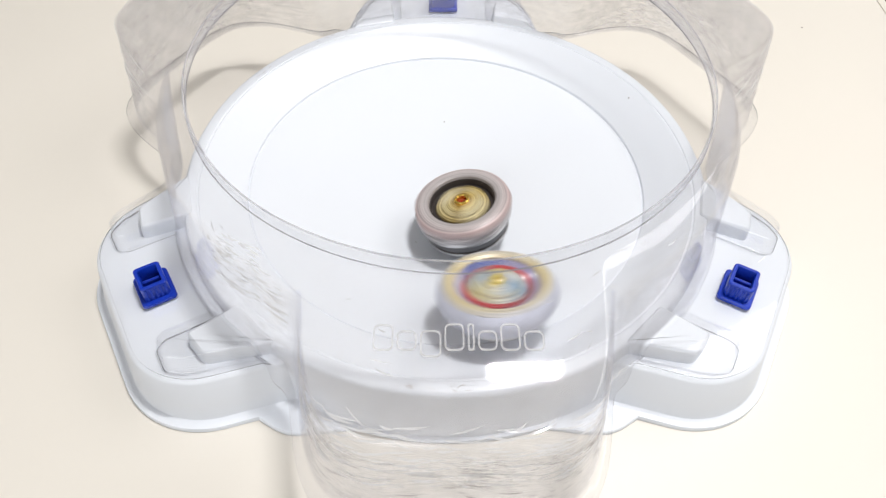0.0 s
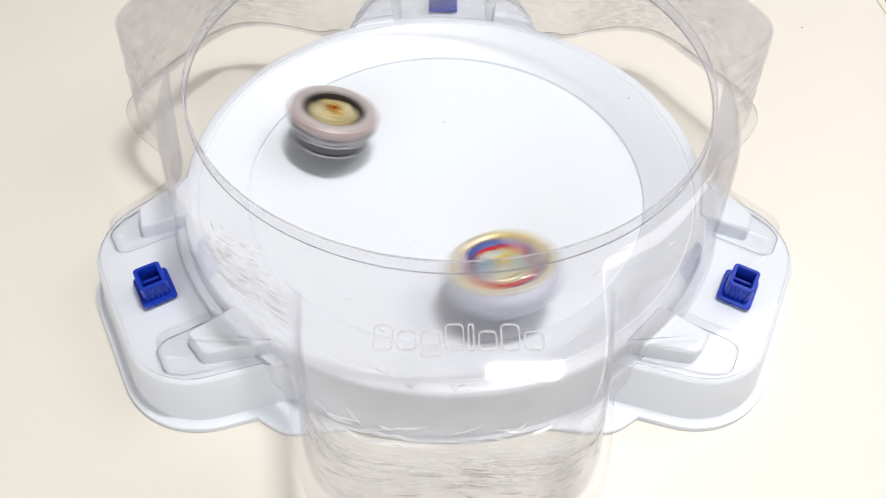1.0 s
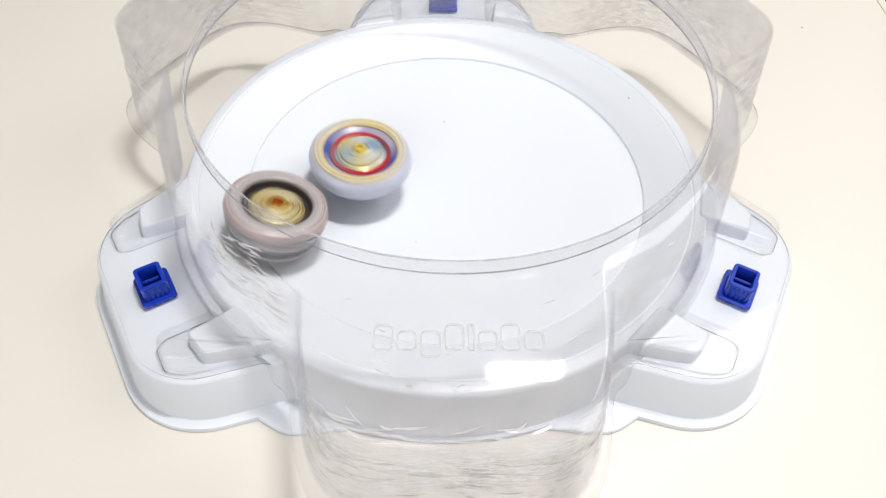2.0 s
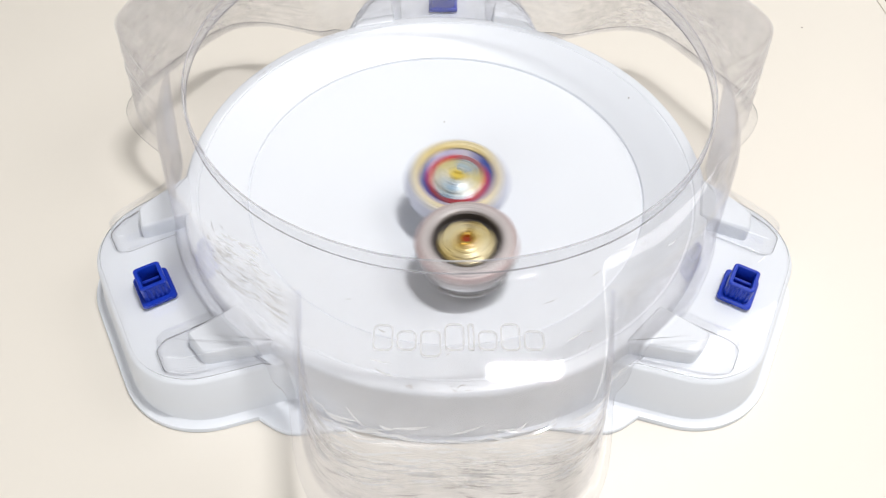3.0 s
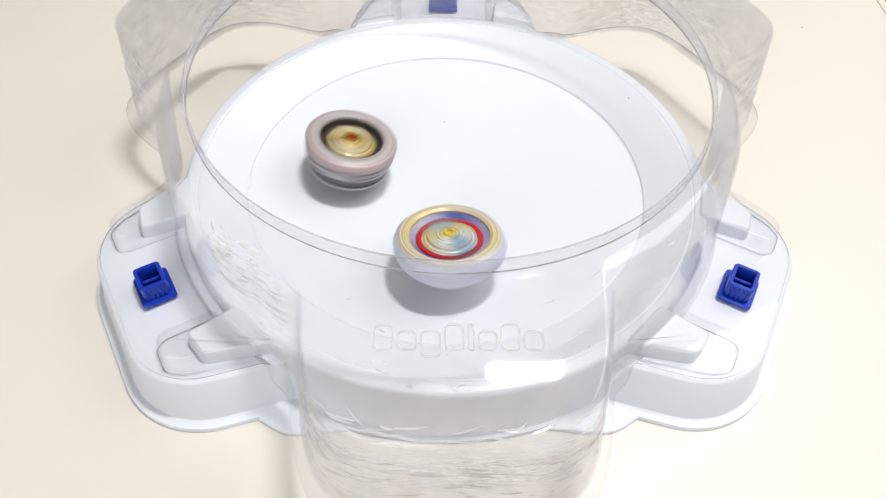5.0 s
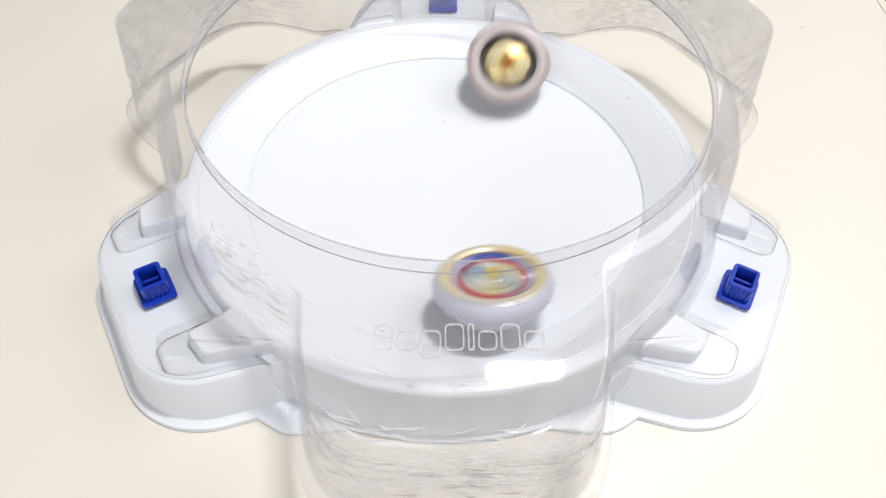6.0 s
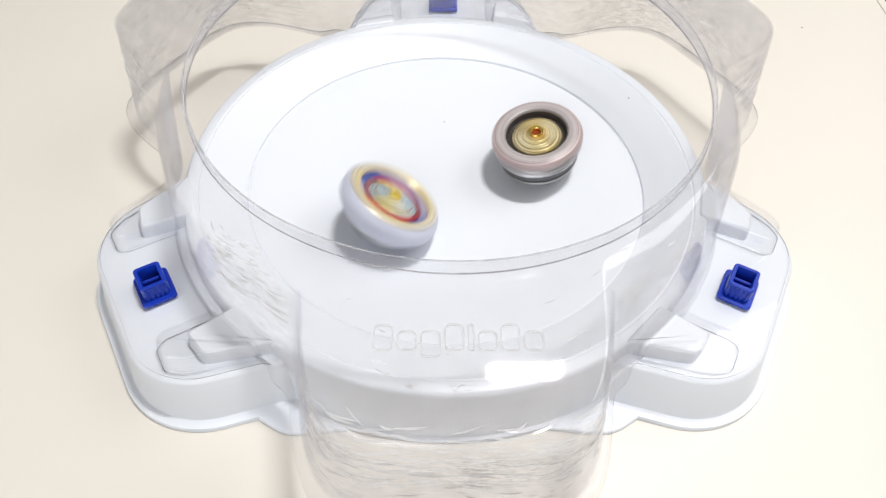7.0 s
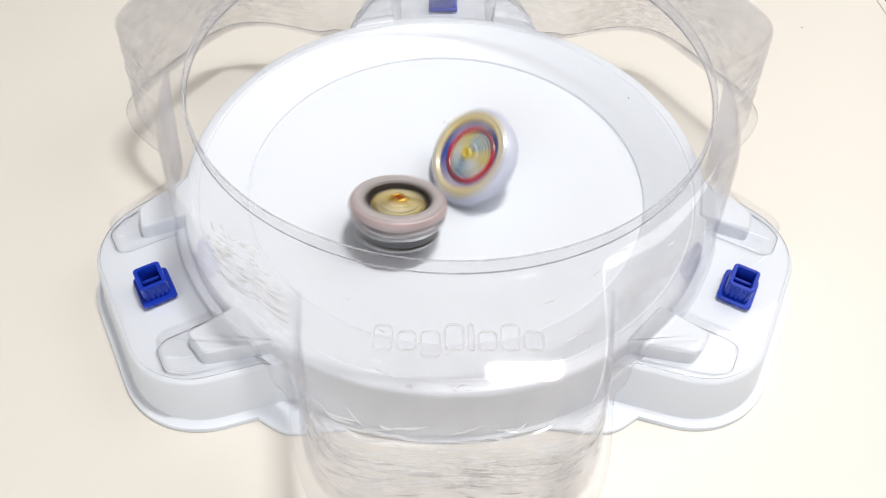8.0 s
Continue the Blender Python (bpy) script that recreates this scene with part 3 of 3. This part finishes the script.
def build_dark_top():
    top = tagged(empty("spinning_top"), "rose-grey spinning top with a gold centre and steel disc", "spinning top", "battling tops")
    ring = [(0.0170, 0.0236), (0.0228, 0.0230), (0.0247, 0.0234), (0.0257, 0.0243), (0.0261, 0.0257), (0.0258, 0.0271), (0.0246, 0.0285), (0.0226, 0.0294), (0.0188, 0.0296), (0.0178, 0.0291), (0.0172, 0.0275)]
    part("attack_ring", lathe(ring, 120, lobed(5, 0.05, (2, 3, 4, 5)), True), M_ROSE, top, "rose-grey blade ring")
    part("under_ring", ring_band(0.0150, 0.0254, 0.0196, 0.0231, lobed(5, 0.04, (1, 2, 3, 4)), 0.0012), M_SATIN, top, "satin grey lower ring")
    part("recess", lathe([(0.0120, 0.0237), (0.0172, 0.0237), (0.0175, 0.0277), (0.0169, 0.0279), (0.0164, 0.0245), (0.0120, 0.0245)], 96, closed=True), M_BLACK, top, "black recess")
    disc = [(0.0038, 0.0287), (0.0055, 0.0285), (0.0058, 0.0280), (0.0080, 0.0278), (0.0083, 0.0273), (0.0110, 0.0270), (0.0114, 0.0264), (0.0138, 0.0261), (0.0146, 0.0250), (0.0146, 0.0230), (0.0038, 0.0230)]
    part("centre_disc", lathe(disc, 96, lobed(6, 0.08, (5, 6, 7, 8)), True), M_GOLD, top, "gold centre disc")
    part("hub", ring_band(0.0024, 0.0040, 0.0270, 0.0299, bev=0.0006), M_BRASS, top, "brass hub")
    part("cap", lathe([(0, 0.0277), (0.0014, 0.0276), (0.0024, 0.0273), (0.0024, 0.0265)], 24), M_ORANGE, top, "dark orange cap")
    part("weight_disc", ring_band(0.0080, 0.0246, 0.0168, 0.0194, lobed(6, 0.03, (1, 2, 3, 4)), 0.0010), M_SILVER, top, "steel weight disc")
    part("collar", ring_band(0.0080, 0.0224, 0.0118, 0.0167, None, 0.0006), M_GREY, top, "dark grey collar")
    part("driver", lathe([(0.0060, 0.0120), (0.0222, 0.0118), (0.0224, 0.0108), (0.0214, 0.0100), (0.0212, 0.0088), (0.0180, 0.0062), (0.0166, 0.0060), (0.0105, 0.0034), (0.0050, 0.0023), (0.0030, 0.0019), (0, 0.0019)], 96), M_BLACK, top, "black driver")
    part("driver_band", ring_band(0.0150, 0.0226, 0.0090, 0.0114, bev=0.0007), M_GREYBAND, top, "steel-grey band")
    part("tip", lathe([(0.0045, 0.0023), (0.0040, 0.0008), (0.0024, 0.0001), (0, 0.0000)], 32), M_GREY, top, "dark grey tip")
    return top


def build_pale_top():
    top = tagged(empty("spinning_top"), "pearl-white spinning top with cream, red and blue rings", "spinning top", "battling tops")
    body = [(0.0120, 0.0150), (0.0205, 0.0145), (0.0255, 0.0175), (0.0282, 0.0215), (0.0287, 0.0250), (0.0276, 0.0282), (0.0256, 0.0296), (0.0240, 0.0290), (0.0180, 0.0250), (0.0120, 0.0245)]
    part("body", lathe(body, 120, lobed(4, 0.04, (3, 4, 5)), True), M_PEARL, top, "pearl-white blade body")
    part("top_ring", lathe([(0.0200, 0.0265), (0.0257, 0.0285), (0.0260, 0.0298), (0.0245, 0.0310), (0.0215, 0.0310), (0.0200, 0.0298)], 96, lobed(3, 0.03, (1, 2)), True), M_CREAM, top, "cream and gold ring")
    part("inner_ring", lathe([(0.0160, 0.0250), (0.0202, 0.0260), (0.0203, 0.0290), (0.0190, 0.0285), (0.0165, 0.0272)], 96, closed=True), M_VIOLET, top, "lavender and blue ring")
    part("red_ring", ring_band(0.0138, 0.0168, 0.0250, 0.0282), M_RED, top, "red ring")
    part("centre_disc", lathe([(0.0026, 0.0308), (0.0062, 0.0306), (0.0066, 0.0298), (0.0108, 0.0294), (0.0114, 0.0284), (0.0140, 0.0278), (0.0142, 0.0250), (0.0026, 0.0250)], 96, lobed(5, 0.06, (3, 4, 5)), True), M_CENTRE, top, "patterned centre disc")
    part("hub", lathe([(0, 0.0308), (0.0014, 0.0308), (0.0017, 0.0320), (0.0026, 0.0321), (0.0032, 0.0315), (0.0033, 0.0295)], 32), M_YELLOW, top, "yellow hub")
    part("weight_disc", ring_band(0.0080, 0.0215, 0.0120, 0.0150, lobed(6, 0.05, (1, 2, 3, 4)), 0.0008), M_SILVER, top, "steel weight disc")
    part("driver", lathe([(0.0060, 0.0130), (0.0180, 0.0125), (0.0180, 0.0105), (0.0140, 0.0075), (0.0142, 0.0069), (0.0085, 0.0037), (0.0040, 0.0025), (0, 0.0023)], 96), M_PEARL, top, "pale driver")
    part("driver_band", ring_band(0.0130, 0.0176, 0.0089, 0.0102, bev=0.0005), M_GREY, top, "dark grey band")
    part("tip", lathe([(0.0040, 0.0027), (0.0036, 0.0009), (0.0022, 0.0002), (0, 0.0000)], 32), M_GREY, top, "dark grey tip")
    return top


TABLE_TURN, TABLE_RIGHT = -0.8, 0.3528
build_room()
build_table()
build_base()
build_cover()
build_clips()
DARK_TOP = build_dark_top()
PALE_TOP = build_pale_top()

# seconds, the tip's place, and how far the axis leans along x and y
DARK_PATH = [
    (0, 0.0125, -0.0346, 0.0141, -0.193, 0.08), (0.1, 0.0072, -0.0345, 0.0140, -0.163, 0.118), (0.2, -0.0022, -0.0345, 0.0140, -0.124, 0.155),
    (0.3, -0.0183, -0.0275, 0.0138, -0.073, 0.177), (0.4, -0.0497, -0.0034, 0.0154, 0.003, 0.169), (0.5, -0.0754, 0.0109, 0.0189, 0.068, 0.179),
    (0.6, -0.0937, 0.0076, 0.0222, 0.126, 0.184), (0.7, -0.1004, 0.0061, 0.0235, 0.164, 0.187), (0.8, -0.0894, 0.0089, 0.0214, 0.175, 0.183),
    (0.9, -0.0878, 0.0245, 0.0216, 0.201, 0.157), (1, -0.0701, 0.0298, 0.0190, 0.201, 0.146), (1.1, -0.0418, 0.0240, 0.0152, 0.175, 0.131),
    (1.2, -0.0144, 0.0087, 0.0130, 0.148, 0.129), (1.3, -0.0221, 0.0076, 0.0133, 0.177, 0.109), (1.4, -0.0404, 0.0135, 0.0147, 0.223, 0.079),
    (1.5, -0.0539, 0.0227, 0.0164, 0.262, 0.044), (1.6, -0.0684, 0.0158, 0.0180, 0.269, 0.049), (1.7, -0.0793, -0.0029, 0.0195, 0.269, 0.073),
    (1.9, -0.0909, -0.0344, 0.0229, 0.256, 0.108), (2.1, -0.0910, -0.0561, 0.0249, 0.223, 0.124), (2.4, -0.0772, -0.0666, 0.0238, 0.169, 0.097),
    (2.6, -0.0569, -0.0668, 0.0209, 0.116, 0.063), (2.8, -0.0334, -0.0654, 0.0185, 0.056, 0.026), (2.9, -0.0107, -0.0671, 0.0176, 0.002, 0.011),
    (3, 0.0099, -0.0607, 0.0168, -0.049, -0.018), (3.1, 0.0215, -0.0723, 0.0188, -0.078, 0.034), (3.2, 0.0348, -0.0684, 0.0190, -0.11, 0.056),
    (3.3, 0.0434, -0.0566, 0.0182, -0.132, 0.063), (3.4, 0.0433, -0.0420, 0.0166, -0.137, 0.064), (3.5, 0.0382, -0.0297, 0.0153, -0.132, 0.068),
    (3.6, 0.0244, -0.0298, 0.0143, -0.162, 0.104), (3.7, -0.0006, -0.0400, 0.0144, -0.177, 0.147), (3.8, -0.0176, -0.0456, 0.0153, -0.087, 0.195),
    (3.9, -0.0294, -0.0551, 0.0169, -0.003, 0.25), (4, -0.0378, -0.0561, 0.0176, 0.078, 0.286), (4.1, -0.0403, -0.0564, 0.0179, 0.108, 0.276),
    (4.2, -0.0423, -0.0500, 0.0173, 0.136, 0.253), (4.3, -0.0435, -0.0425, 0.0166, 0.162, 0.228), (4.4, -0.0437, -0.0357, 0.0161, 0.187, 0.203),
    (4.5, -0.0619, -0.0233, 0.0174, 0.24, 0.172), (4.6, -0.0763, -0.0130, 0.0191, 0.253, 0.149), (4.7, -0.0748, -0.0088, 0.0188, 0.24, 0.133),
    (4.9, -0.0654, 0.0010, 0.0173, 0.204, 0.097), (5.2, -0.0396, 0.0329, 0.0155, 0.131, -0.047), (5.5, 0.0032, 0.0729, 0.0185, 0.019, -0.243),
    (5.8, 0.0417, 0.1082, 0.0285, -0.027, -0.412), (5.9, 0.0487, 0.1155, 0.0329, -0.058, -0.51), (6, 0.0402, 0.0954, 0.0241, -0.062, -0.582),
    (6.1, 0.0271, 0.0491, 0.0161, -0.059, -0.481), (6.2, 0.0189, 0.0117, 0.0132, -0.072, -0.389), (6.3, 0.0414, 0.0927, 0.0238, -0.252, -0.471),
    (6.4, 0.0494, 0.1272, 0.0381, -0.472, -0.32), (6.5, 0.0272, 0.0966, 0.0235, -0.5, -0.36), (6.6, 0.0095, 0.0377, 0.0144, -0.542, -0.245),
    (6.7, 0.0020, -0.0124, 0.0129, -0.305, -0.058), (6.8, 0.0365, 0.0062, 0.0142, -0.275, 0.039), (6.9, 0.0537, 0.0220, 0.0163, -0.165, -0.112),
    (7, 0.0559, 0.0194, 0.0165, -0.19, -0.065), (7.1, 0.0513, 0.0180, 0.0159, -0.172, -0.019), (7.2, 0.0456, 0.0201, 0.0154, -0.152, 0.02),
    (7.3, 0.0379, 0.0195, 0.0147, -0.129, 0.061), (7.4, 0.0302, 0.0132, 0.0139, -0.145, 0.078), (7.5, 0.0280, 0.0029, 0.0136, -0.172, 0.102),
    (7.6, 0.0225, -0.0039, 0.0132, -0.193, 0.118), (7.7, 0.0174, -0.0103, 0.0131, -0.146, 0.154), (7.8, 0.0062, -0.0189, 0.0131, -0.087, 0.191),
    (7.9, -0.0116, -0.0313, 0.0139, -0.018, 0.233), (8, -0.0272, -0.0396, 0.0152, 0.048, 0.269),
]
PALE_PATH = [
    (0, 0.0228, -0.1022, 0.0245, -0.059, 0.313), (0.1, 0.0403, -0.1001, 0.0252, -0.086, 0.315), (0.2, 0.0396, -0.0782, 0.0209, -0.085, 0.282),
    (0.3, 0.0267, -0.0611, 0.0175, -0.065, 0.258), (0.4, 0.0077, -0.0460, 0.0150, -0.034, 0.238), (0.5, -0.0197, -0.0286, 0.0140, 0.009, 0.214),
    (0.6, -0.0447, -0.0257, 0.0155, 0.042, 0.196), (0.7, -0.0471, -0.0371, 0.0165, 0.039, 0.203), (0.8, -0.0392, -0.0557, 0.0176, 0.018, 0.224),
    (0.9, -0.0094, -0.0888, 0.0213, -0.039, 0.275), (1, 0.0277, -0.0873, 0.0217, -0.109, 0.264), (1.1, 0.0568, -0.0533, 0.0192, -0.152, 0.191),
    (1.2, 0.0552, 0.0021, 0.0159, -0.144, 0.082), (1.3, 0.0514, 0.0458, 0.0178, -0.131, -0.004), (1.4, 0.0329, 0.0651, 0.0184, -0.091, -0.051),
    (1.5, 0.0012, 0.0750, 0.0187, -0.027, -0.084), (1.6, -0.0304, 0.0666, 0.0185, 0.031, -0.079), (1.7, -0.0479, 0.0463, 0.0175, 0.064, -0.055),
    (1.9, -0.0544, 0.0127, 0.0160, 0.077, -0.016), (2.1, -0.0421, -0.0041, 0.0147, 0.055, -0.003), (2.3, -0.0278, 0.0050, 0.0135, 0.028, -0.038),
    (2.5, -0.0251, 0.0321, 0.0145, 0.023, -0.109), (2.7, -0.0244, 0.0522, 0.0163, 0.022, -0.169), (2.8, -0.0204, 0.0506, 0.0159, 0.015, -0.18),
    (2.9, -0.0116, 0.0136, 0.0131, -0.003, -0.135), (3, 0.0062, -0.0125, 0.0129, -0.04, -0.105), (3.1, 0.0306, -0.0100, 0.0138, -0.121, -0.084),
    (3.2, 0.0556, -0.0091, 0.0161, -0.202, -0.058), (3.3, 0.0750, -0.0035, 0.0188, -0.271, -0.041), (3.4, 0.0847, 0.0085, 0.0205, -0.321, -0.037),
    (3.5, 0.0766, 0.0229, 0.0195, -0.34, -0.043), (3.6, 0.0534, 0.0220, 0.0163, -0.282, -0.047), (3.7, 0.0363, 0.0235, 0.0148, -0.235, -0.052),
    (3.8, 0.0170, 0.0005, 0.0130, -0.183, -0.018), (3.9, 0.0177, -0.0187, 0.0134, -0.169, 0.016), (4, 0.0262, -0.0334, 0.0147, -0.169, 0.044),
    (4.1, 0.0403, -0.0394, 0.0161, -0.177, 0.07), (4.2, 0.0524, -0.0288, 0.0165, -0.18, 0.066), (4.3, 0.0432, -0.0094, 0.0148, -0.143, 0.044),
    (4.4, 0.0204, -0.0043, 0.0131, -0.082, 0.046), (4.5, 0.0050, -0.0095, 0.0128, -0.033, 0.066), (4.6, -0.0026, -0.0244, 0.0133, -0.019, 0.103),
    (4.7, -0.0048, -0.0408, 0.0145, -0.016, 0.143), (4.9, -0.0008, -0.0598, 0.0166, -0.022, 0.2), (5.2, 0.0018, -0.0757, 0.0188, -0.026, 0.252),
    (5.5, -0.0097, -0.0848, 0.0205, -0.007, 0.285), (5.8, -0.0114, -0.0900, 0.0215, -0.004, 0.311), (5.9, 0.0014, -0.0990, 0.0232, -0.024, 0.333),
    (6, 0.0210, -0.0974, 0.0234, -0.053, 0.336), (6.1, 0.0328, -0.0812, 0.0210, -0.063, 0.317), (6.2, 0.0323, -0.0576, 0.0174, -0.054, 0.286),
    (6.3, 0.0049, -0.0991, 0.0233, -0.002, 0.37), (6.4, -0.0075, -0.1092, 0.0256, 0.025, 0.398), (6.5, -0.0139, -0.1036, 0.0244, 0.043, 0.398),
    (6.6, -0.0233, -0.0919, 0.0223, 0.071, 0.402), (6.7, -0.0410, -0.0798, 0.0214, 0.109, 0.406), (6.8, -0.0543, -0.0895, 0.0245, 0.039, 0.512),
    (6.9, -0.0515, -0.0660, 0.0202, 0.225, 0.327), (7, -0.0424, -0.0351, 0.0160, 0.49, 0.2), (7.1, -0.0337, -0.0048, 0.0139, 0.559, 0.008),
    (7.2, -0.0293, 0.0273, 0.0144, 0.607, -0.106), (7.3, -0.0298, 0.0458, 0.0159, 0.676, -0.114), (7.4, -0.0295, 0.0588, 0.0173, 0.613, -0.314),
    (7.5, -0.0247, 0.0651, 0.0179, 0.402, -0.447), (7.6, -0.0075, 0.0671, 0.0175, -0.011, -0.542), (7.7, 0.0019, 0.0568, 0.0162, -0.17, -0.432),
    (7.8, 0.0149, 0.0505, 0.0156, -0.433, -0.421), (7.9, 0.0269, 0.0399, 0.0152, -0.583, -0.362), (8, 0.0304, 0.0179, 0.0140, -0.618, -0.297),
]


def spin_rows(path, step):
    """A row each film frame: the path smoothed between its rows, the axis's lean, and the spin."""
    rows = []
    n = len(path)
    for f in range(int(8 * FPS) + 1):
        t = f / FPS
        i = max(0, min(n - 2, next((k for k in range(n - 1) if path[k + 1][0] >= t), n - 2)))
        p0, p1, p2, p3 = path[max(0, i - 1)], path[i], path[i + 1], path[min(n - 1, i + 2)]
        h = p2[0] - p1[0]
        u = (t - p1[0]) / h
        val = []
        for c in range(1, 6):
            m1 = (p2[c] - p0[c]) / max(1e-6, p2[0] - p0[0]) * h
            m2 = (p3[c] - p1[c]) / max(1e-6, p3[0] - p1[0]) * h
            val.append((2 * u ** 3 - 3 * u ** 2 + 1) * p1[c] + (u ** 3 - 2 * u ** 2 + u) * m1 + (3 * u ** 2 - 2 * u ** 3) * p2[c] + (u ** 3 - u ** 2) * m2)
        x, y, z, ax, ay = val
        axis = Vector((ax, ay, math.sqrt(max(0.2, 1 - ax * ax - ay * ay)))).normalized()
        lean = Vector((0, 0, 1)).rotation_difference(axis).to_matrix().to_4x4()
        rows.append((t, Matrix.Translation((x, y, z)) @ lean @ pose(0, 0, 0, 0, 0, f * step)))
    return rows


def motions():
    walk(DARK_TOP, spin_rows(DARK_PATH, 74))
    walk(PALE_TOP, spin_rows(PALE_PATH, 79))


motions()
